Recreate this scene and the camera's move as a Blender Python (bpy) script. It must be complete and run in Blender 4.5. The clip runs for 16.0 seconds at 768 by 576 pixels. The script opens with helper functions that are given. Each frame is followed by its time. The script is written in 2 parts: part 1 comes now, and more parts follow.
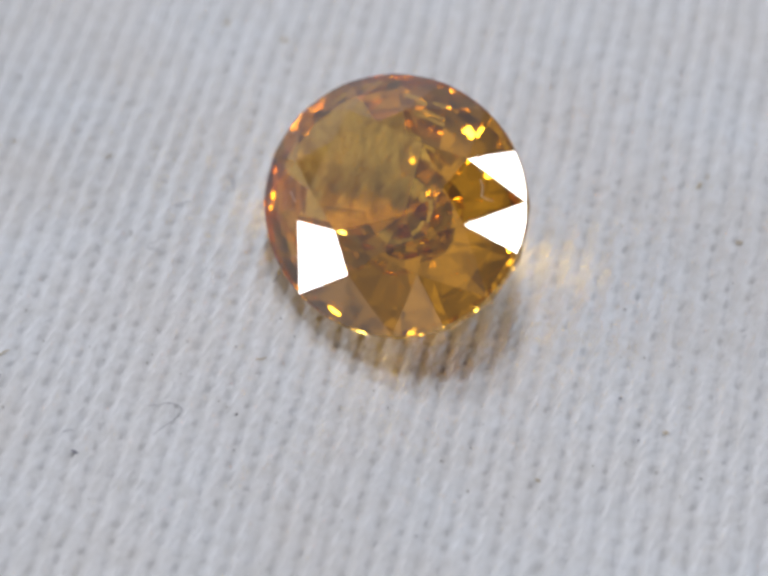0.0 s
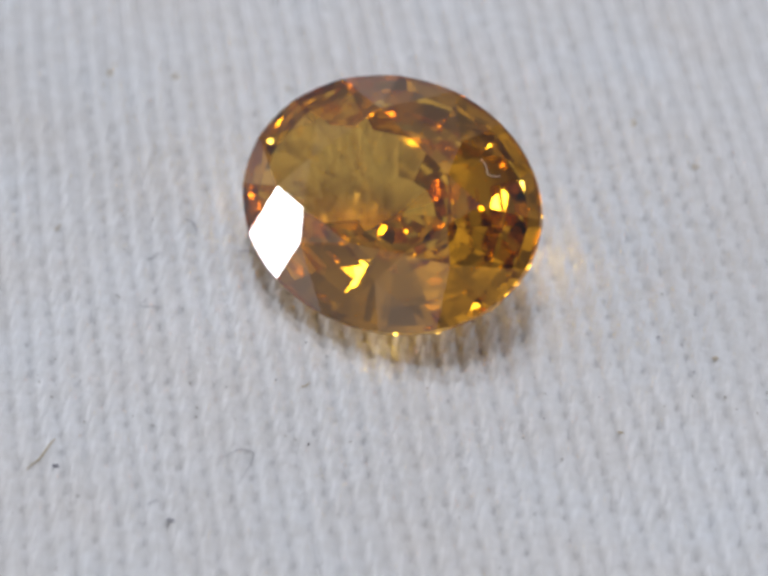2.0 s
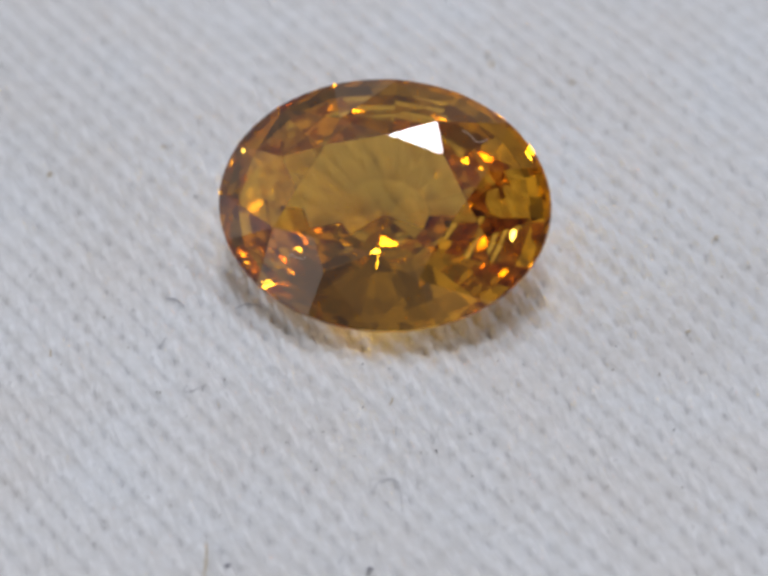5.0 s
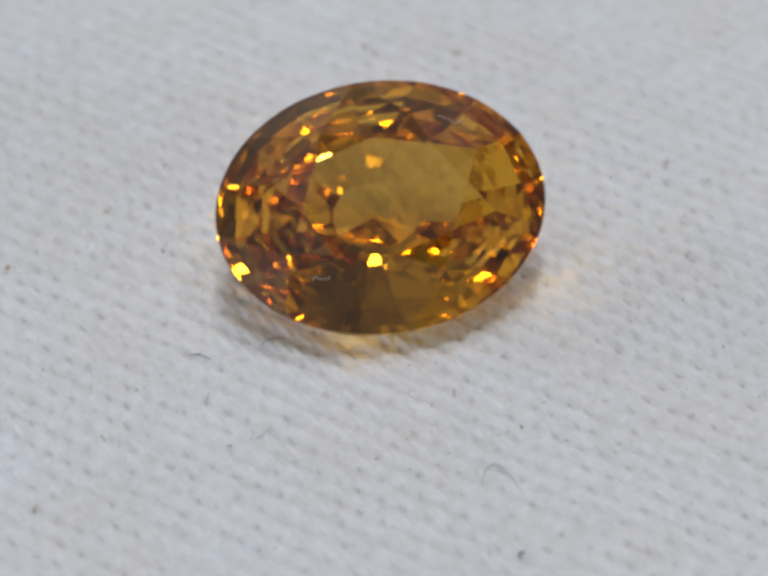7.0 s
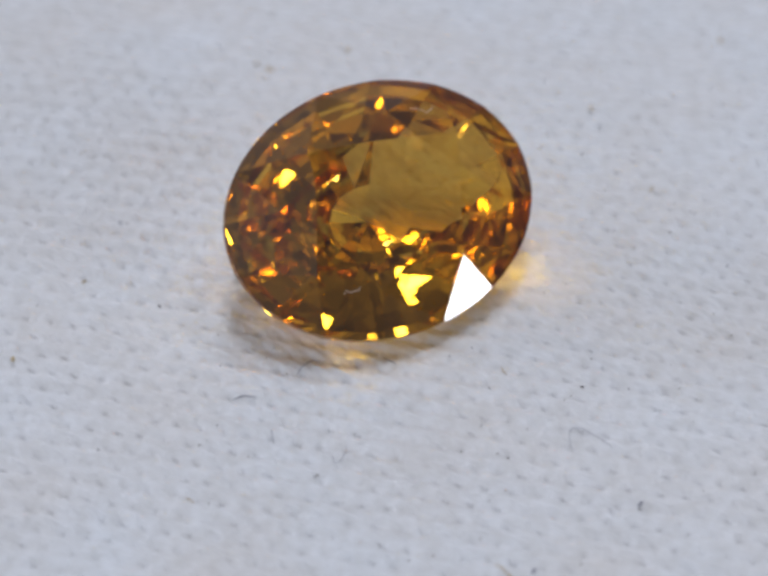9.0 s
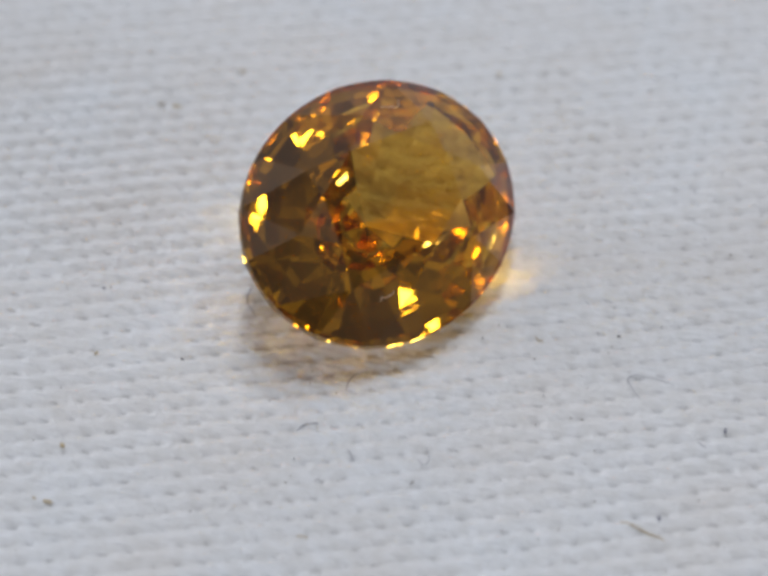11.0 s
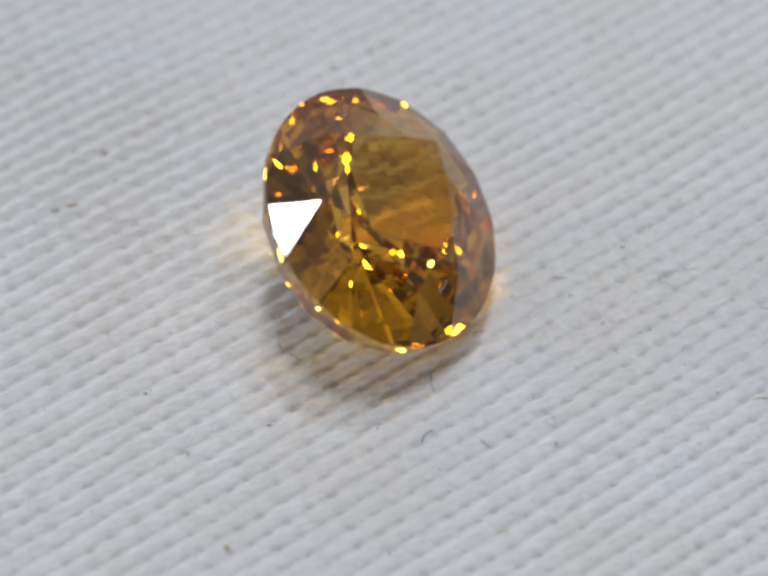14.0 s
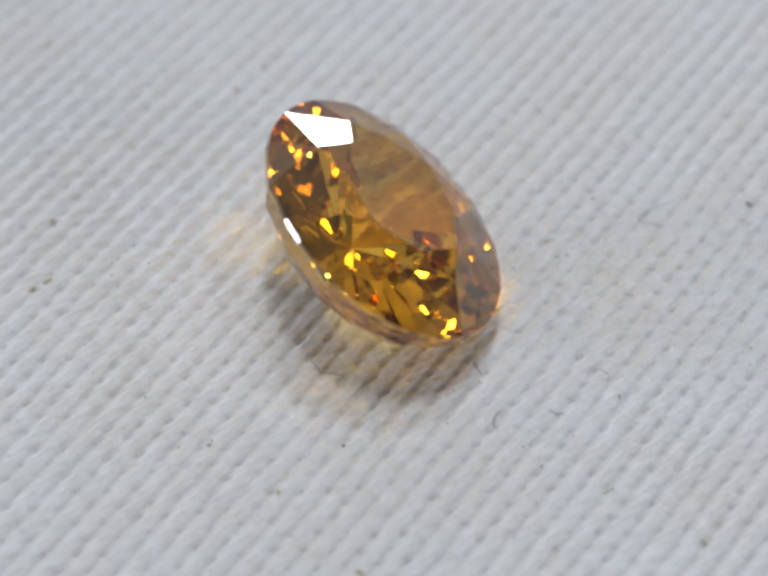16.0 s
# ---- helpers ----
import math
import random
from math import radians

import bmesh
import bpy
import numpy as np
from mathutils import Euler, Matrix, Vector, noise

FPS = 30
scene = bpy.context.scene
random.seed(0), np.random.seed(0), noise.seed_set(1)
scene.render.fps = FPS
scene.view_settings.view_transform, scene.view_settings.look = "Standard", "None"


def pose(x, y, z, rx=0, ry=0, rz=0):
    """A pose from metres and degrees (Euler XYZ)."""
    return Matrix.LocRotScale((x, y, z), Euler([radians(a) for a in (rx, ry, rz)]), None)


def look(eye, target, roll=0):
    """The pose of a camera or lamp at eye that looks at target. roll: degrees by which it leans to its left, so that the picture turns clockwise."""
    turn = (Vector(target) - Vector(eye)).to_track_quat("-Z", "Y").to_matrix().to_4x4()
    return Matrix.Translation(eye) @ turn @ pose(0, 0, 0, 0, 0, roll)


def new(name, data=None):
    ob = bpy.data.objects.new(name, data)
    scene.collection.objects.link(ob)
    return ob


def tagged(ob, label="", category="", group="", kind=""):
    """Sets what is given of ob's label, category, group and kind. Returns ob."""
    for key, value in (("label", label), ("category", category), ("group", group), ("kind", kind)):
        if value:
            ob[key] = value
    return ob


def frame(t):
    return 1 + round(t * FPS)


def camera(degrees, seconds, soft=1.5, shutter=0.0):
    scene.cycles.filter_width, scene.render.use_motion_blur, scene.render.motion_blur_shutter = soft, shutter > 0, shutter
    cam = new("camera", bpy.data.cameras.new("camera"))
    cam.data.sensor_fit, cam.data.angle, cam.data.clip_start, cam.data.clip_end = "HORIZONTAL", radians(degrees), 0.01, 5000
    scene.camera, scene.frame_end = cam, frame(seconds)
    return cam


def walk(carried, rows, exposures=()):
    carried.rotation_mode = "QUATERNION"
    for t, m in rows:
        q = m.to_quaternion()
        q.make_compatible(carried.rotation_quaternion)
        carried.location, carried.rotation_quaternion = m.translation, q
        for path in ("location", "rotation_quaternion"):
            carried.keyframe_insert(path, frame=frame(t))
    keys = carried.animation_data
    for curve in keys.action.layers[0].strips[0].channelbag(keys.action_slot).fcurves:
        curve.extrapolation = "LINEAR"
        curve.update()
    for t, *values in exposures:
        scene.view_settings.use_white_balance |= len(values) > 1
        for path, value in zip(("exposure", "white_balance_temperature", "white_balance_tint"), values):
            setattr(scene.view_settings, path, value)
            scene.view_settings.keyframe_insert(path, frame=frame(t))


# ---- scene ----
FOV, D, TILT = 13.78, 0.0787, 44.457          # lens, distance of the eye from the turning axis, degrees down
EYE = (0.0, -D * math.cos(radians(TILT)), D * math.sin(radians(TILT)))
cam = camera(FOV, 16.0, soft=3.6)
VIEW = look(EYE, (0, 0, 0)) @ pose(0, 0, 0, -0.125, 0.133, -0.27)
# the camera's white balance drifts a little: pinker for a moment, then cooler, then neutral
walk(cam, [(0, VIEW), (16, VIEW)], [(0, 0, 6500, 10), (4.2, 0, 6500, 10), (6.3, 0, 6500, 11), (6.5, 0.03, 6560, 16), (6.8, 0.02, 6540, 15), (7.0, 0, 6550, 8),
                                    (7.7, 0, 6550, 8), (8.0, 0, 6350, 11), (8.2, 0, 6250, 11), (9.2, 0, 6200, 11), (11.3, 0, 6500, 8), (13, 0, 6560, 7), (16, 0, 6540, 6.5)])
cam.data.dof.use_dof = True
cam.data.dof.focus_distance = 0.0762
cam.data.dof.aperture_fstop = 75

# ---- light: a dim room, three overhead lamp heads and three low lamps round the stage ----
world = bpy.data.worlds.new("world")
scene.world = world
world.use_nodes = True
wn, wl = world.node_tree.nodes, world.node_tree.links
bg = wn["Background"]
bg.inputs["Strength"].default_value = 0.9
# the room round the stage: lit walls low down, a dimmer ceiling above, dimmest away from its window side, softly uneven
wc, wz, wr = wn.new("ShaderNodeTexCoord"), wn.new("ShaderNodeSeparateXYZ"), wn.new("ShaderNodeValToRGB")
wl.new(wc.outputs["Generated"], wz.inputs["Vector"])
wl.new(wz.outputs["Z"], wr.inputs["Fac"])
wr.color_ramp.elements[0].position, wr.color_ramp.elements[0].color = 0.0, (0.66, 0.65, 0.68, 1)
wr.color_ramp.elements[1].position, wr.color_ramp.elements[1].color = 0.80, (0.29, 0.29, 0.305, 1)
step = wr.color_ramp.elements.new(0.42)
step.color = (0.56, 0.555, 0.57, 1)
room, rr, rm = wn.new("ShaderNodeTexNoise"), wn.new("ShaderNodeValToRGB"), wn.new("ShaderNodeMix")
room.inputs["Scale"].default_value, room.inputs["Detail"].default_value = 2.3, 1.0
wl.new(wc.outputs["Generated"], room.inputs["Vector"])
wl.new(room.outputs["Fac"], rr.inputs["Fac"])
rr.color_ramp.elements[0].position, rr.color_ramp.elements[0].color = 0.40, (0.45, 0.45, 0.46, 1)
rr.color_ramp.elements[1].position, rr.color_ramp.elements[1].color = 0.64, (1.5, 1.5, 1.5, 1)
rm.data_type, rm.blend_type = "RGBA", "MULTIPLY"
rm.inputs["Factor"].default_value = 1.0
wl.new(wr.outputs["Color"], rm.inputs[6])
wl.new(rr.outputs["Color"], rm.inputs[7])
away, side, dim = wn.new("ShaderNodeVectorMath"), wn.new("ShaderNodeMapRange"), wn.new("ShaderNodeMix")
away.operation = "DOT_PRODUCT"
away.inputs[1].default_value = (-0.86, 0.5, 0)
wl.new(wc.outputs["Generated"], away.inputs[0])
side.inputs["From Min"].default_value, side.inputs["From Max"].default_value = -0.75, 0.45
side.inputs["To Min"].default_value, side.inputs["To Max"].default_value = 0.20, 1.02
wl.new(away.outputs["Value"], side.inputs["Value"])
dim.data_type, dim.blend_type = "RGBA", "MULTIPLY"
dim.inputs["Factor"].default_value = 1.0
wl.new(rm.outputs[2], dim.inputs[6])
wl.new(side.outputs["Result"], dim.inputs[7])
wl.new(dim.outputs[2], bg.inputs["Color"])
scene.cycles.max_bounces = scene.cycles.transmission_bounces = scene.cycles.transparent_max_bounces = 32
scene.cycles.glossy_bounces = 12
scene.cycles.caustics_refractive = scene.cycles.caustics_reflective = True
scene.cycles.sample_clamp_indirect = 0
scene.cycles.blur_glossy = 0


def lamp(name, az, el, dist, w, h, watts, colour, label):
    """A softbox lamp aimed at the stage; az from the far side towards the right, in degrees."""
    a, e = radians(az), radians(el)
    eye = Vector((math.sin(a) * math.cos(e), math.cos(a) * math.cos(e), math.sin(e))) * dist
    data = bpy.data.lights.new(name, "AREA")
    data.shape, data.size, data.size_y = "RECTANGLE", w, h
    data.energy, data.color = watts, colour
    ob = new(name, data)
    ob.matrix_world = look(eye, (0, 0, 0.002))
    return tagged(ob, label, "lamp")


def watts(radiance, w, h):
    return radiance * math.pi * w * h


WHITE = (0.95, 0.98, 1.085)
OVERHEAD = "white overhead lamp head above the stage"
for az, el, w, h in ((7.7, 69.8, 0.065, 0.056), (155, 88.8, 0.066, 0.092), (67, 67.2, 0.044, 0.044)):
    lamp("overhead_lamp", az, el, 0.5, w, h, watts(30, w, h), WHITE, OVERHEAD)
for az, el, w, h, place in ((-87.5, 7.2, 0.127, 0.07, "beside"), (8.4, 10.2, 0.06, 0.042, "behind"), (122, 9.7, 0.19, 0.036, "beside")):
    lamp("desk_lamp", az, el, 0.5, w, h, watts(24, w, h), WHITE, "white low desk lamp %s the stage" % place)
scene.view_settings.exposure = 0.0


# ---- materials ----
def material(name):
    m = bpy.data.materials.new(name)
    m.use_nodes = True
    return m, m.node_tree.nodes, m.node_tree.links, m.node_tree.nodes["Principled BSDF"]


def cotton():
    m, n, l, b = material("white_cotton")
    co = n.new("ShaderNodeTexCoord")
    def noise_tex(scale, detail):
        t = n.new("ShaderNodeTexNoise")
        t.inputs["Scale"].default_value, t.inputs["Detail"].default_value = scale, detail
        l.new(co.outputs["Object"], t.inputs["Vector"])
        return t
    big, small, fuzz = noise_tex(260, 3), noise_tex(2600, 4), noise_tex(26000, 3)
    r1 = n.new("ShaderNodeValToRGB")
    r1.color_ramp.elements[0].position, r1.color_ramp.elements[1].position = 0.3, 0.7
    r1.color_ramp.elements[0].color, r1.color_ramp.elements[1].color = (0.785, 0.77, 0.755, 1), (0.80, 0.82, 0.84, 1)
    l.new(big.outputs["Fac"], r1.inputs["Fac"])
    r2 = n.new("ShaderNodeValToRGB")
    r2.color_ramp.elements[0].position, r2.color_ramp.elements[1].position = 0.3, 0.65
    r2.color_ramp.elements[0].color, r2.color_ramp.elements[1].color = (0.90, 0.89, 0.87, 1), (1, 1, 1, 1)
    l.new(small.outputs["Fac"], r2.inputs["Fac"])
    mix = n.new("ShaderNodeMix")
    mix.data_type, mix.blend_type = "RGBA", "MULTIPLY"
    mix.inputs["Factor"].default_value = 1.0
    l.new(r1.outputs["Color"], mix.inputs[6])
    l.new(r2.outputs["Color"], mix.inputs[7])
    l.new(mix.outputs[2], b.inputs["Base Color"])
    b.inputs["Roughness"].default_value = 0.9
    b.inputs["Specular IOR Level"].default_value = 0.2
    b.inputs["Sheen Weight"].default_value = 0.15
    bump = n.new("ShaderNodeBump")
    bump.inputs["Strength"].default_value, bump.inputs["Distance"].default_value = 1.0, 0.00003
    l.new(fuzz.outputs["Fac"], bump.inputs["Height"])
    l.new(bump.outputs["Normal"], b.inputs["Normal"])
    return m


def amber_stone():
    """Amber, strongly refracting polished stone."""
    m, n, l, b = material("amber_gemstone")
    b.inputs["Base Color"].default_value = (0.91, 0.635, 0.185, 1)
    b.inputs["Roughness"].default_value = 0.0
    b.inputs["IOR"].default_value = 1.92
    b.inputs["Transmission Weight"].default_value = 1.0
    return m


def amber_absorption():
    """Tint of an added shell, standing in for light absorbed along paths through the stone."""
    m, n, l, b = material("amber_absorption_tint")
    n.remove(b)
    t = n.new("ShaderNodeBsdfTransparent")
    t.inputs["Color"].default_value = (0.944, 0.842, 0.49, 1)
    l.new(t.outputs["BSDF"], n["Material Output"].inputs["Surface"])
    return m


def plain(name, colour, rough=0.7, vary=0.25, scale=4000):
    m, n, l, b = material(name)
    co, t, r = n.new("ShaderNodeTexCoord"), n.new("ShaderNodeTexNoise"), n.new("ShaderNodeValToRGB")
    t.inputs["Scale"].default_value = scale
    l.new(co.outputs["Object"], t.inputs["Vector"])
    r.color_ramp.elements[0].color = (*[c * (1 - vary) for c in colour], 1)
    r.color_ramp.elements[1].color = (*[min(1, c * (1 + vary)) for c in colour], 1)
    l.new(t.outputs["Fac"], r.inputs["Fac"])
    l.new(r.outputs["Color"], b.inputs["Base Color"])
    b.inputs["Roughness"].default_value = rough
    return m


COTTON, STONE = cotton(), amber_stone()
ABSORPTION = amber_absorption()
DARK_LINT = plain("dark_lint", (0.11, 0.10, 0.10), 0.8)
BLUE_LINT = plain("blue_grey_lint", (0.21, 0.21, 0.25), 0.7)
BROWN_LINT = plain("brown_lint", (0.50, 0.41, 0.26), 0.7)
DUST = plain("grey_brown_dust", (0.20, 0.17, 0.13), 0.9)
PALE_LINT = plain("pale_grey_lint", (0.38, 0.38, 0.40), 0.8)
WHITE_LINT = plain("white_lint", (0.50, 0.45, 0.38), 0.8)
TAN_STAIN = plain("tan_lint", (0.58, 0.51, 0.40), 0.9)
BOARD = plain("grey_board", (0.35, 0.35, 0.36), 0.8, 0.1, 60)


def part(name, bm, mat, parent=None, label="", smooth=False):
    mesh = bpy.data.meshes.new(name)
    bm.to_mesh(mesh)
    bm.free()
    mesh.materials.append(mat)
    for p in mesh.polygons:
        p.use_smooth = smooth
    ob = new(name, mesh)
    ob.parent = parent
    return tagged(ob, label)


# ---- table under the turning stage ----
def table_top():
    bm = bmesh.new()
    bmesh.ops.create_cube(bm, size=1.0)
    bmesh.ops.scale(bm, vec=(1.2, 1.2, 0.03), verts=bm.verts)
    bmesh.ops.bevel(bm, geom=bm.edges[:], offset=0.003, segments=2, affect="EDGES")
    ob = part("table_top", bm, BOARD)
    ob.location.z = -0.0165
    return tagged(ob, "plain grey table top under the cloth", "table top", kind="structure")


# ---- the gemstone: an oval stone with a brilliant crown and a stepped pavilion, lying on one side of its pavilion ----
LONG, SHORT = 0.004055, 0.003181
GEM = Matrix(((0.55085, 0.71237, -0.43484, 0.000089), (-0.83444, 0.48024, -0.27032, 0.000288),
              (0.01626, 0.51175, 0.85898, 0.002337), (0, 0, 0, 1)))


def oval(deg, r, n):
    """A point of the stone: angle round its oval, share of the radius, millimetres above the girdle."""
    return Vector((LONG * r * math.cos(radians(deg)), SHORT * r * math.sin(radians(deg)), n * 0.001))


TABLE_N, KITE_R, KITE_N, GIRDLE_TOP, GIRDLE_LOW = 0.919, 0.681, 0.717, 0.142, -0.10
# how far the hand-cut crown strays from an even one: corner radius, height and angle
STRAY_R = (-0.018, 0.008, -0.021, -0.001, 0.017, 0.007, 0.001, 0.005)
STRAY_N = (0.004, -0.027, 0.032, -0.01, 0.031, -0.039, -0.021, 0.03)
STRAY_A = (0.1, -1.5, 4.5, 0, 3.5, -3.4, 0.4, 0.8)
STEPS = [(1.0, GIRDLE_LOW), (0.93, -0.585), (0.82, -0.973), (0.62, -1.434), (0.27, -2.19)]
CULET, CULET_X = -2.638, -0.00008
SIDES = 16


def plane_height(a, b, c, p):
    """The height at which the plane through a, b and c passes over the point p."""
    n = (b - a).cross(c - a)
    return a.z - (n.x * (p.x - a.x) + n.y * (p.y - a.y)) / n.z


def kite_corner(k):
    k %= 8
    return oval(45 * k + 22.5 + STRAY_A[k], KITE_R + STRAY_R[k], KITE_N + STRAY_N[k])


def table_corner(k):
    """Where the flat kite facet k meets the table, on the kite's own axis."""
    a, b, c = kite_corner(k - 1), oval(45 * k, 1, GIRDLE_TOP), kite_corner(k)
    z1, z2 = plane_height(a, b, c, oval(45 * k, 0.9, 0)), plane_height(a, b, c, oval(45 * k, 0.5, 0))
    r = 0.9 + (TABLE_N * 0.001 - z1) / (z2 - z1) * -0.4
    return oval(45 * k, r, TABLE_N)


def rim_point(j):
    """A point of the upper girdle edge: the flat upper facets cut the round girdle in shallow scallops."""
    j %= 64
    p, m = oval(360 / 64 * j, 1, GIRDLE_TOP), j // 4
    if j % 4:
        p.z = plane_height(oval(22.5 * m, 1, GIRDLE_TOP), oval(22.5 * m + 22.5, 1, GIRDLE_TOP), kite_corner(m // 2), p)
    return p


def crown():
    bm = bmesh.new()
    table = [bm.verts.new(table_corner(k)) for k in range(8)]
    kite = [bm.verts.new(kite_corner(k)) for k in range(8)]
    rim = [bm.verts.new(rim_point(j)) for j in range(64)]
    bm.faces.new(table)
    for k in range(8):
        bm.faces.new((table[k], kite[k], table[(k + 1) % 8]))
        bm.faces.new((table[k], kite[k - 1], rim[k * 8], kite[k]))
        for h in (0, 4):
            bm.faces.new([kite[k]] + [rim[(k * 8 + h + i) % 64] for i in range(5)])
    bmesh.ops.recalc_face_normals(bm, faces=bm.faces)
    return bm


def girdle():
    bm = bmesh.new()
    up = [bm.verts.new(rim_point(k)) for k in range(64)]
    mid = [bm.verts.new(oval(360 / 64 * k, 1.004, 0.5 * (GIRDLE_TOP + GIRDLE_LOW))) for k in range(64)]
    low = [bm.verts.new(low_rim_point(k)) for k in range(64)]
    for k in range(64):
        j = (k + 1) % 64
        bm.faces.new((mid[k], mid[j], up[j], up[k]))
        bm.faces.new((low[k], low[j], mid[j], mid[k]))
    return bm


def low_rim_point(j):
    """A point of the lower girdle edge, scalloped by the flat facets of the first step."""
    per = 64 // SIDES
    p, m = oval(360 / 64 * j, 1, GIRDLE_LOW), j // per
    if j % per:
        p.z = plane_height(oval(360 / SIDES * m, 1, GIRDLE_LOW), oval(360 / SIDES * (m + 1), 1, GIRDLE_LOW), oval(360 / SIDES * m, *STEPS[1]), p)
    return p


def pavilion():
    """The stepped underside, hand-cut and a little uneven, its point slightly off the middle."""
    rng = random.Random(7)
    bm = bmesh.new()
    per = 64 // SIDES
    rings = []
    for r, n in STEPS[1:]:
        rings.append([bm.verts.new(oval(360 / SIDES * k + rng.uniform(-0.8, 0.8), r + rng.uniform(-0.006, 0.006),
                                        n + rng.uniform(-0.012, 0.012)) + Vector((CULET_X * (1 - r), 0, 0))) for k in range(SIDES)])
    top = [bm.verts.new(low_rim_point(j)) for j in range(64)]
    tip = bm.verts.new(oval(0, 0, CULET) + Vector((CULET_X, 0, 0)))
    for k in range(SIDES):
        j = (k + 1) % SIDES
        bm.faces.new([rings[0][k], rings[0][j]] + [top[(k * per + i) % 64] for i in range(per, -1, -1)])
    for a, b in zip(rings, rings[1:]):
        for k in range(SIDES):
            bm.faces.new((a[k], b[k], b[(k + 1) % SIDES], a[(k + 1) % SIDES]))
    for k in range(SIDES):
        bm.faces.new((rings[-1][k], tip, rings[-1][(k + 1) % SIDES]))
    bmesh.ops.recalc_face_normals(bm, faces=bm.faces)
    c = sum((f.normal.z for f in bm.faces))
    if c > 0:
        bmesh.ops.reverse_faces(bm, faces=bm.faces)
    return bm


def absorption_shell():
    """Added shell that imitates absorption: the pavilion's own form, a hair inside the surface."""
    bm = pavilion()
    middle = Vector((0, 0, -0.0005))
    for v in bm.verts:
        v.co = middle + (v.co - middle) * 0.985
    return bm


def gemstone():
    ob = tagged(new("gemstone"), "faceted oval amber-yellow gemstone lying tilted on white cloth", "gemstone")
    part("crown", crown(), STONE, ob)
    part("girdle", girdle(), STONE, ob)
    part("pavilion", pavilion(), STONE, ob)
    part("absorbing_shell", absorption_shell(), ABSORPTION, ob, "added tint shell inside the stone, standing in for absorbed light")
    return ob


def stone_underside(X, Y):
    """Height of the stone's underside over the stage: the cloth gives way to it where the stone rests."""
    bm = pavilion()
    bm.normal_update()
    low = np.full(X.shape, -1.0)
    for f in bm.faces:
        n = GEM.to_3x3() @ f.normal
        if n.z < -0.05:
            p = GEM @ f.calc_center_median()
            low = np.maximum(low, p.z - (n.x * (X - p.x) + n.y * (Y - p.y)) / n.z)
    bm.free()
    return low


# ---- the twill cloth ----
WARP_DIR, PITCH, PICK = radians(60.5), 0.00019, 0.00057
HALF, FINE, CELL = 0.06, 0.0155, 0.000042


def twill_height(X, Y):
    """Height of a 2/1 cotton twill over the plane, in metres, from yarns that float over two picks and dip under one."""
    wob = 0.00012 * np.sin(X * 310 + 1.0) * np.cos(Y * 270) + 0.00006 * np.sin(Y * 900 + X * 700) + 0.00004 * np.sin(X * 2300 - Y * 1700)
    s = X * math.cos(WARP_DIR) + Y * math.sin(WARP_DIR) + wob
    c = -X * math.sin(WARP_DIR) + Y * math.cos(WARP_DIR) + 0.6 * wob
    i = np.floor(c / PITCH)
    x = (c / PITCH - i - 0.5) * 2
    rnd = np.modf(np.abs(np.sin(i * 12.9898) * 43758.5453))[0]
    ph = np.mod(s / PICK - i + 0.25 * (rnd - 0.5), 3.0)
    dip = np.exp(-((ph - 1.5) / 0.22) ** 2)
    pick = np.floor(s / PICK)
    rnd2 = np.modf(np.abs(np.sin(i * 78.233 + pick * 37.719) * 43758.5453))[0]
    arch = 0.000015 * np.cos((ph - 3.0 * (ph > 1.5)) / 1.5 * math.pi * 0.5)
    yarn = 0.000050 * np.sqrt(np.clip(1 - 0.9 * x * x, 0, 1)) * (0.6 + 0.8 * rnd2) + arch
    knot = np.floor((s / PICK - i) / 3.0)
    rnd3 = np.modf(np.abs(np.sin(i * 45.164 + knot * 94.673) * 43758.5453))[0]
    hole = 0.00014 * dip * np.exp(-((x - 0.5 * (rnd3 - 0.5)) / 0.36) ** 2) * (0.40 + 0.8 * rnd3)
    fluff = 0.000016 * (np.sin(s * 9100 + 5 * np.sin(c * 5200 + i)) * np.sin(c * 14300 + 3 * np.sin(s * 6100 + 2 * i)))
    rib = fluff - 0.000033 * np.cos(2 * math.pi * (s / PICK - c / PITCH + 0.5 - 1.5) / 3)
    return yarn - hole + rib + 0.00010 * np.sin(X * 150 + 0.7) * np.sin(Y * 190 + 0.4)


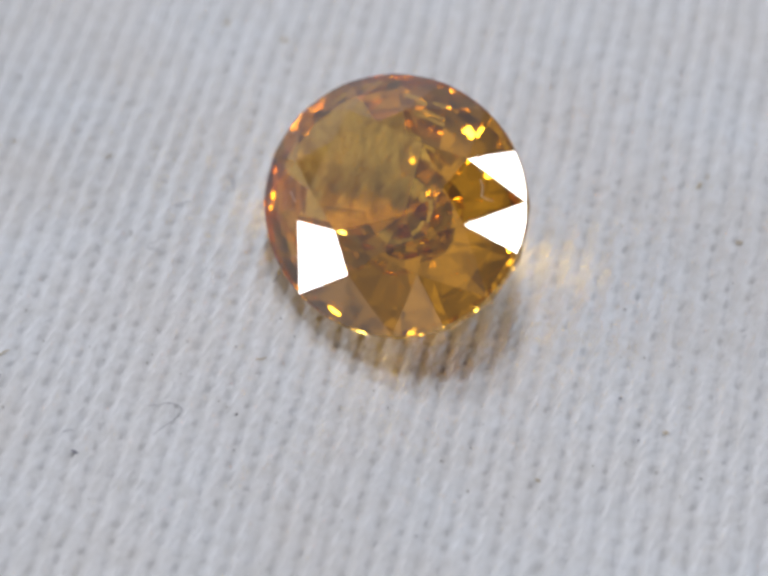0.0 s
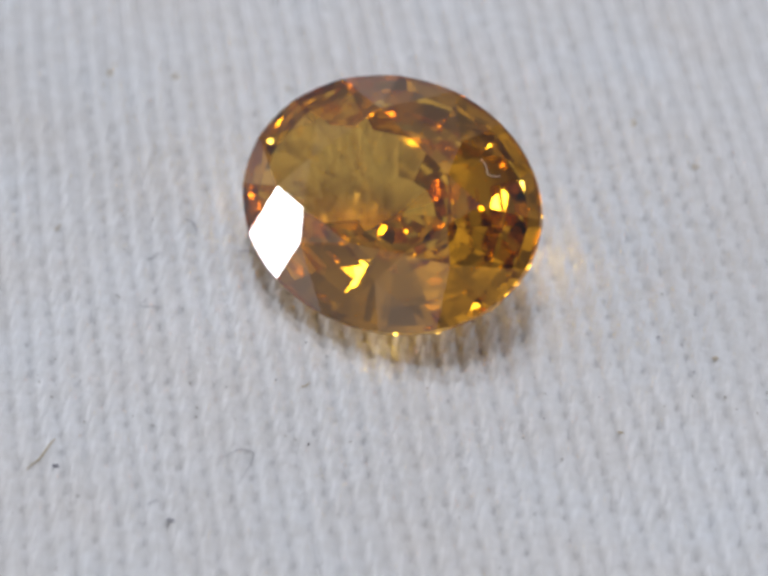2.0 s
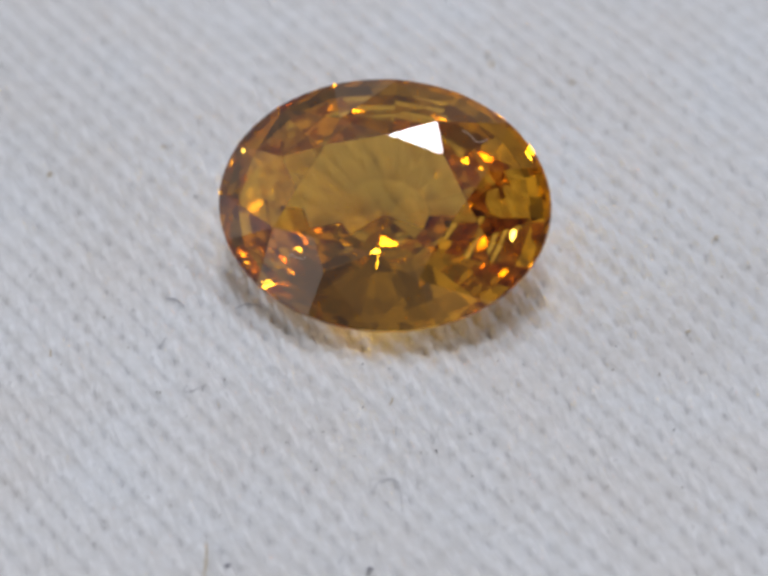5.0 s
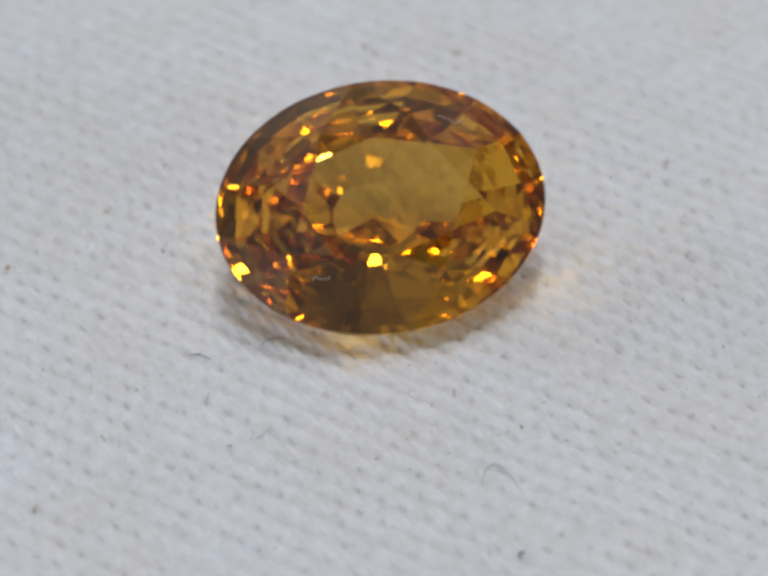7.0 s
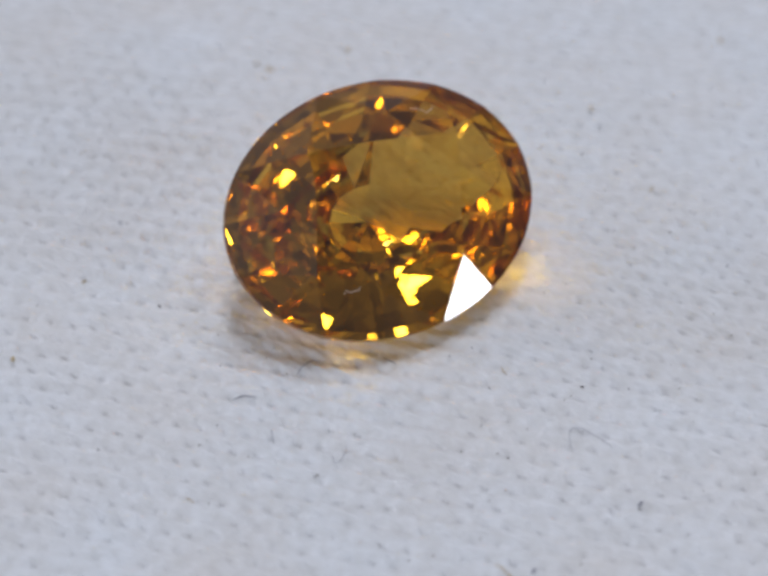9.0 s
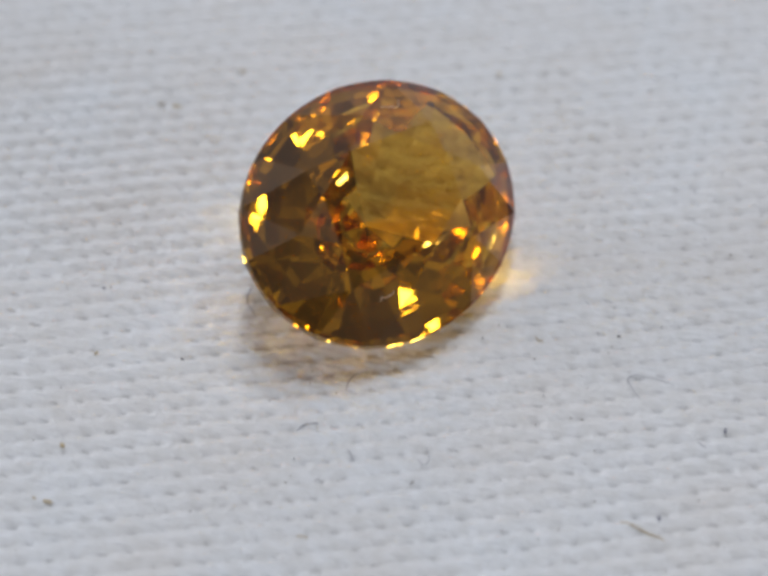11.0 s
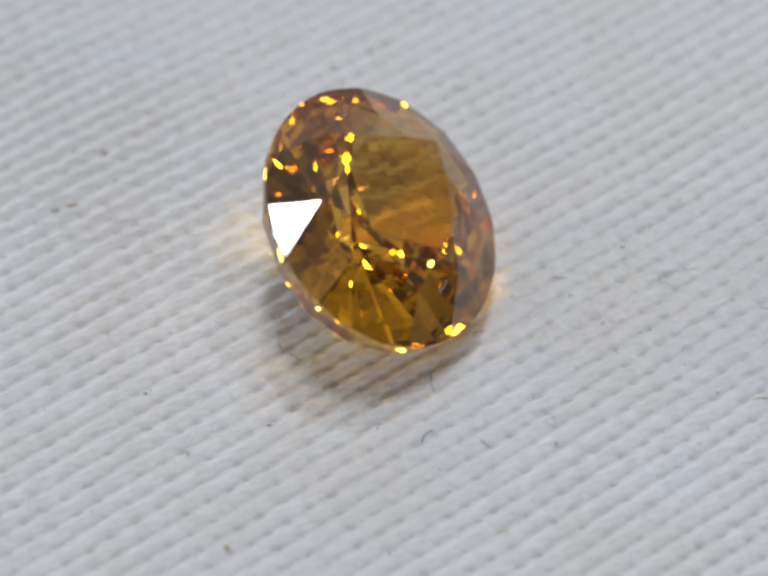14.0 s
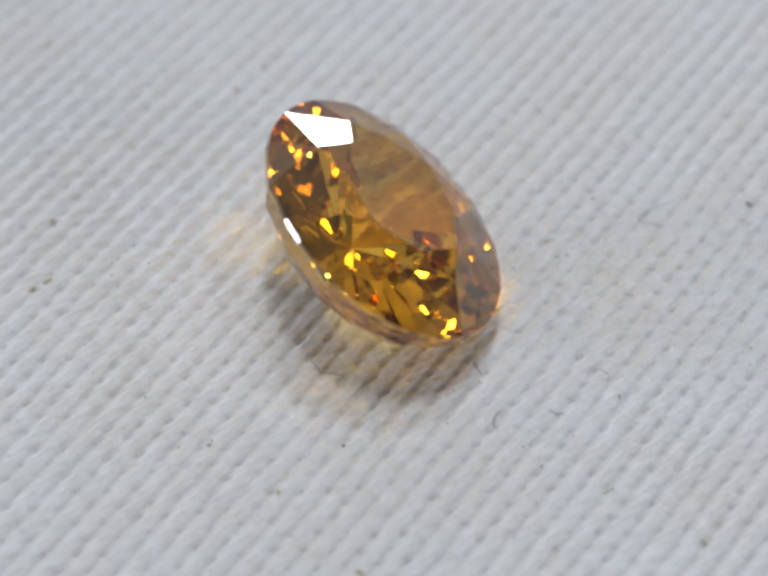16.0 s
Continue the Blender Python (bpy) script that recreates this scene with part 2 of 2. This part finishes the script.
def cloth():
    fine = np.arange(-FINE, FINE + CELL / 2, CELL)
    out = FINE + np.cumsum(CELL * 1.25 ** np.arange(1, 40))
    out = np.append(out[out < HALF - 0.004], HALF)
    axis = np.concatenate([-out[::-1], fine, out])
    X, Y = np.meshgrid(axis, axis)
    fade = np.clip((0.02 - np.maximum(np.abs(X), np.abs(Y))) / 0.0045, 0, 1)
    Z = np.minimum(twill_height(X, Y) * fade, stone_underside(X, Y) - 0.000012)
    k = len(axis)
    verts = np.stack([X, Y, Z], -1).reshape(-1, 3)
    a = (np.arange(k - 1)[:, None] * k + np.arange(k - 1)[None, :]).ravel()
    quads = np.stack([a, a + 1, a + k + 1, a + k], 1)
    # hem: the rim folds down to the table
    ring = np.concatenate([np.arange(k), np.arange(1, k) * k + k - 1, (k - 1) * k + np.arange(k - 2, -1, -1), np.arange(k - 2, 0, -1) * k])
    low = verts[ring].copy()
    low[:, 2] = -0.0012
    base = len(verts)
    m = len(ring)
    j = np.arange(m)
    skirt = np.stack([ring[j], base + j, base + (j + 1) % m, ring[(j + 1) % m]], 1)
    verts = np.concatenate([verts, low])
    quads = np.concatenate([quads, skirt])
    mesh = bpy.data.meshes.new("cloth")
    mesh.vertices.add(len(verts))
    mesh.vertices.foreach_set("co", verts.ravel())
    mesh.loops.add(quads.size)
    mesh.loops.foreach_set("vertex_index", quads.ravel().astype(np.int32))
    mesh.polygons.add(len(quads))
    mesh.polygons.foreach_set("loop_start", np.arange(0, quads.size, 4, dtype=np.int32))
    mesh.update(calc_edges=True)
    mesh.polygons.foreach_set("use_smooth", np.ones(len(quads), dtype=bool))
    mesh.materials.append(COTTON)
    return tagged(new("cloth", mesh), "white cotton twill cloth with diagonal ribs, lightly soiled", "cloth")


# ---- lint on the cloth ----
def lint_fibre(points, thick, mat, label):
    """A thin curved fibre through points given in millimetres on the cloth; it lies on the yarns."""
    pts = [Vector(p) * 0.001 for p in points]
    path = []
    for k in range(13):
        f = k / 12
        if len(pts) == 2:
            path.append(pts[0].lerp(pts[1], f))
        else:
            path.append(pts[0] * (1 - f) ** 2 + (pts[1] * 2 - (pts[0] + pts[2]) * 0.5) * (2 * f * (1 - f)) + pts[2] * f * f)
    mid = sum(path, Vector((0, 0))) / len(path)
    bm = bmesh.new()
    rings = []
    for k, p in enumerate(path):
        a, b = path[max(k - 1, 0)], path[min(k + 1, 12)]
        d = (b - a).normalized()
        r = thick * 0.0004 * (0.35 + 0.65 * math.sin(math.pi * (k + 0.7) / 13.4))
        z = cloth_top(p.x, p.y) + 0.6 * r + 0.00001 * math.sin(k * 0.9)
        rings.append([bm.verts.new((p.x - mid.x - d.y * r * math.cos(w), p.y - mid.y + d.x * r * math.cos(w), z + r * math.sin(w)))
                      for w in (0, math.pi / 3 * 1, math.pi / 3 * 2, math.pi, math.pi / 3 * 4, math.pi / 3 * 5)])
    for a, b in zip(rings, rings[1:]):
        for k in range(6):
            bm.faces.new((a[k], a[(k + 1) % 6], b[(k + 1) % 6], b[k]))
    bm.faces.new(rings[0][::-1])
    bm.faces.new(rings[-1])
    ob = tagged(part("lint_fibre", bm, mat, None, label, True), category="lint", group="lint on the cloth")
    RIDERS.append((ob, Matrix.Translation((mid.x, mid.y, 0))))


def cloth_top(x, y, reach=0.00006):
    """The highest yarn round a place on the cloth."""
    X, Y = np.meshgrid(x + np.linspace(-reach, reach, 5), y + np.linspace(-reach, reach, 5))
    return float(twill_height(X, Y).max())


def stone_fibre(points, thick, mat, label):
    """A wavy fibre clinging to a crown facet; points in millimetres in the stone's own space."""
    pts = [Vector(p) * 0.001 for p in points]
    bm = bmesh.new()
    rings = []
    for k in range(4 * len(pts) - 3):
        i, f = min(k // 4, len(pts) - 2), k / 4 - min(k // 4, len(pts) - 2)
        a, b, c, d = pts[max(i - 1, 0)], pts[i], pts[i + 1], pts[min(i + 2, len(pts) - 1)]
        p = 0.5 * (2 * b + (c - a) * f + (2 * a - 5 * b + 4 * c - d) * f * f + (3 * b - a - 3 * c + d) * f ** 3)
        side = (c - b).normalized().cross(Vector((0, 0, 1))).normalized()
        r = thick * 0.0005 * (0.75 + 0.25 * math.sin(k * 1.7))
        rings.append([bm.verts.new(p + side * (r * math.cos(w)) + Vector((0, 0, r * (1 + math.sin(w))))) for w in (0.0, 1.05, 2.1, 3.14, 4.19, 5.24)])
    for a, b in zip(rings, rings[1:]):
        for k in range(6):
            bm.faces.new((a[k], a[(k + 1) % 6], b[(k + 1) % 6], b[k]))
    bm.faces.new(rings[0][::-1])
    bm.faces.new(rings[-1])
    ob = tagged(part("lint_fibre", bm, mat, None, label, True), category="lint")
    RIDERS.append((ob, GEM))


def lint_speck(x, y, long, wide, turn, mat, label, seed):
    """A crumb of dirt caught between the yarns; sizes in millimetres."""
    rng = random.Random(seed)
    long, wide = (long * 0.68, wide * 0.5) if mat is DARK_LINT else (long * 0.72, wide * 0.55)
    bm = bmesh.new()
    bmesh.ops.create_icosphere(bm, subdivisions=2, radius=0.0005)
    for v in bm.verts:
        v.co *= 1 + rng.uniform(-0.25, 0.25)
        v.co = Vector((v.co.x * long, v.co.y * wide, v.co.z * min(long, wide) * 0.8))
    ob = tagged(part("lint_speck", bm, mat, None, label, True), category="lint", group="lint on the cloth")
    z = cloth_top(x * 0.001, y * 0.001) + 0.00015 * min(long, wide)
    RIDERS.append((ob, pose(x * 0.001, y * 0.001, z, 0, 0, turn)))


def dust():
    """Many tiny grey-brown crumbs, too small to count, caught in the weave round the stone."""
    rng = random.Random(21)
    bm = bmesh.new()
    for _ in range(150):
        x, y = rng.uniform(-0.011, 0.011), rng.uniform(-0.011, 0.011)
        if (x / 0.0032) ** 2 + (y / 0.0032) ** 2 < 1:
            continue
        r, turn, stretch = rng.uniform(0.000008, 0.00002), rng.uniform(0, 3.14), rng.uniform(1.0, 2.4)
        bmesh.ops.create_icosphere(bm, subdivisions=1, radius=r,
                                   matrix=Matrix.Translation((x, y, cloth_top(x, y, 0.00003))) @ Matrix.Rotation(turn, 4, "Z") @ Matrix.Diagonal((stretch, 1, 0.9, 1)))
    ob = tagged(part("dust", bm, DUST), "fine grey-brown dust specks scattered over white cloth", "dust", kind="stuff")
    RIDERS.append((ob, Matrix.Identity(4)))


RIDERS = []
table_top()
CLOTH = cloth()
STONE_THING = gemstone()
RIDERS += [(CLOTH, Matrix.Identity(4)), (STONE_THING, GEM)]

lint_fibre([(-4.16, 3.77), (-4.02, 3.55), (-4.05, 3.20)], 0.035, BLUE_LINT, "curled blue-grey lint fibre lying on white cloth")
lint_fibre([(-9.25, -2.40), (-9.66, -2.78), (-10.15, -3.15)], 0.055, BROWN_LINT, "tapered brown lint fibre lying on white cloth")
lint_fibre([(-2.84, 1.72), (-2.95, 2.02), (-3.26, 2.25)], 0.03, BLUE_LINT, "kinked grey lint fibre on cloth beside the stone")
lint_fibre([(-5.10, 2.80), (-5.30, 2.78), (-5.50, 2.74)], 0.028, PALE_LINT, "short straight grey lint fibre on white cloth")
lint_fibre([(-5.60, 1.03), (-6.02, 1.12), (-6.10, 1.30)], 0.022, PALE_LINT, "hooked grey lint fibre on white cloth")
lint_fibre([(-5.90, 1.36), (-6.10, 1.30)], 0.02, PALE_LINT, "tiny straight grey lint fibre on white cloth")
lint_fibre([(-3.28, -2.78), (-3.15, -2.72), (-3.02, -2.66)], 0.045, BROWN_LINT, "short olive-brown lint fibre on white cloth")
lint_fibre([(-7.17, 4.73), (-7.27, 4.62), (-7.37, 4.53)], 0.045, BROWN_LINT, "short brown lint fibre on white cloth")
lint_fibre([(-5.79, -4.29), (-5.00, -4.35), (-5.65, -5.22)], 0.026, PALE_LINT, "pale looped lint fibre on white cloth")
lint_fibre([(0.75, 3.35), (0.35, 3.62), (-0.15, 3.55)], 0.03, BLUE_LINT, "grey lint fibre on cloth beside the stone")
lint_fibre([(-2.75, 0.19), (-2.85, 0.01), (-2.93, -0.13)], 0.028, DARK_LINT, "short dark lint fibre on cloth beside the stone")
lint_fibre([(-7.80, -5.16), (-7.66, -5.09), (-7.51, -5.05)], 0.028, PALE_LINT, "short pale grey lint fibre on white cloth")
for x, y, a, b, turn, mat, label in (
        (-3.69, -4.58, 0.14, 0.09, 60, DARK_LINT, "black dirt speck on white cloth"),
        (-3.71, -5.69, 0.08, 0.06, 0, DARK_LINT, "tiny black dirt speck on white cloth"),
        (-3.77, -2.36, 0.11, 0.06, 40, DARK_LINT, "small dark speck on white cloth"),
        (5.45, -4.03, 0.13, 0.10, 20, PALE_LINT, "pale grey speck on white cloth"),
        (-7.45, -5.78, 0.28, 0.13, -30, BLUE_LINT, "blue-grey speck on white cloth"),
        (5.79, -5.41, 0.09, 0.08, 0, PALE_LINT, "tiny grey speck on white cloth"),
        (0.54, -8.35, 0.10, 0.08, 0, DARK_LINT, "tiny dark speck on white cloth"),
        (-2.82, 9.12, 0.24, 0.2, 10, BROWN_LINT, "brown dirt speck on white cloth"),
        (-1.04, 5.68, 0.15, 0.10, 35, DARK_LINT, "dark olive speck on white cloth"),
        (-4.40, 9.88, 0.34, 0.18, 55, BROWN_LINT, "rust-brown dirt speck on white cloth"),
        (-4.20, 10.15, 0.14, 0.10, 20, BROWN_LINT, "rust-brown dirt speck on white cloth"),
        (7.85, 3.25, 0.42, 0.16, -120, BROWN_LINT, "smudged brown dirt speck on white cloth"),
        (8.10, 3.62, 0.30, 0.10, -110, TAN_STAIN, "faint tan dirt speck on white cloth"),
        (8.70, 1.20, 0.26, 0.20, 0, TAN_STAIN, "faint tan dirt speck on white cloth"),
        (6.45, -5.20, 0.24, 0.20, 0, TAN_STAIN, "faint tan dirt speck on white cloth"),
        (9.20, -8.77, 0.30, 0.22, 0, TAN_STAIN, "faint tan dirt speck on white cloth"),
        (-9.77, 5.27, 0.18, 0.14, 0, TAN_STAIN, "small tan speck on white cloth"),
        (-5.75, 6.85, 0.08, 0.07, 0, DARK_LINT, "tiny dark speck on white cloth"),
        (-2.70, -1.42, 0.09, 0.07, 0, DARK_LINT, "tiny dark speck beside the stone"),
        (-3.05, 4.10, 0.07, 0.06, 0, DARK_LINT, "tiny dark speck on white cloth"),
        (-4.95, 4.10, 0.07, 0.06, 0, DARK_LINT, "tiny dark speck on white cloth"),
        (-6.55, 1.75, 0.07, 0.06, 0, DARK_LINT, "tiny dark speck on white cloth"),
        (-4.95, -2.15, 0.07, 0.05, 0, DARK_LINT, "tiny dark speck on white cloth"),
        (1.85, -5.60, 0.07, 0.06, 0, DARK_LINT, "tiny dark speck on white cloth"),
        (-0.10, -4.30, 0.06, 0.05, 0, DARK_LINT, "tiny dark speck on white cloth"),
        (-9.48, -3.27, 0.26, 0.14, -20, BLUE_LINT, "blue-grey speck beside a brown lint fibre"),
        (3.39, -6.63, 0.20, 0.09, -35, BROWN_LINT, "small brown speck on white cloth"),
        (1.90, 6.83, 0.16, 0.12, 30, PALE_LINT, "pale grey speck on white cloth"),
        (-0.20, 7.59, 0.20, 0.12, -60, BROWN_LINT, "small brown speck on white cloth"),
        (-2.36, -1.97, 0.07, 0.06, 0, DARK_LINT, "tiny dark speck beside the stone")):
    lint_speck(x, y, a, b, turn, mat, label, len(RIDERS))

stone_fibre([(1.77, 1.85, 0.57), (1.90, 1.80, 0.55), (2.04, 1.69, 0.55), (2.13, 1.60, 0.55), (2.30, 1.64, 0.50), (2.38, 1.71, 0.45)],
            0.026, WHITE_LINT, "fine wavy white lint fibre clinging to the amber stone")
stone_fibre([(-2.10, -1.63, 0.59), (-2.04, -1.57, 0.63), (-1.94, -1.65, 0.62), (-1.82, -1.67, 0.64), (-1.73, -1.69, 0.66), (-1.71, -1.64, 0.69)],
            0.023, WHITE_LINT, "fine kinked white lint fibre clinging to the amber stone")

dust()

# ---- the stage turns once, slowly, under the still camera ----
TURN = [(0, 0.0), (0.5, 4.0), (1, 9.1), (1.5, 14.1), (2, 19.4), (2.5, 23.3), (3, 29.7), (3.5, 33.7), (4, 39.1), (4.2, 41.2),
        (4.7, 46.1), (5.2, 51.0), (5.7, 56.0), (6.3, 61.9), (6.5, 64.2), (7, 70.2), (7.5, 74.3), (8, 79.2), (8.5, 84.4), (9, 89.5),
        (9.2, 91.5), (9.7, 96.3), (10.2, 101.0), (10.7, 105.8), (11.3, 111.5), (11.5, 113.7), (12, 119.0), (12.5, 124.1),
        (13, 129.3), (13.5, 134.4), (14, 139.5), (14.5, 143.4), (15, 149.4), (15.5, 153.3), (16, 158.2)]


def motions():
    for ob, base in RIDERS:
        walk(ob, [(t, Matrix.Rotation(radians(a), 4, "Z") @ base) for t, a in TURN])


motions()
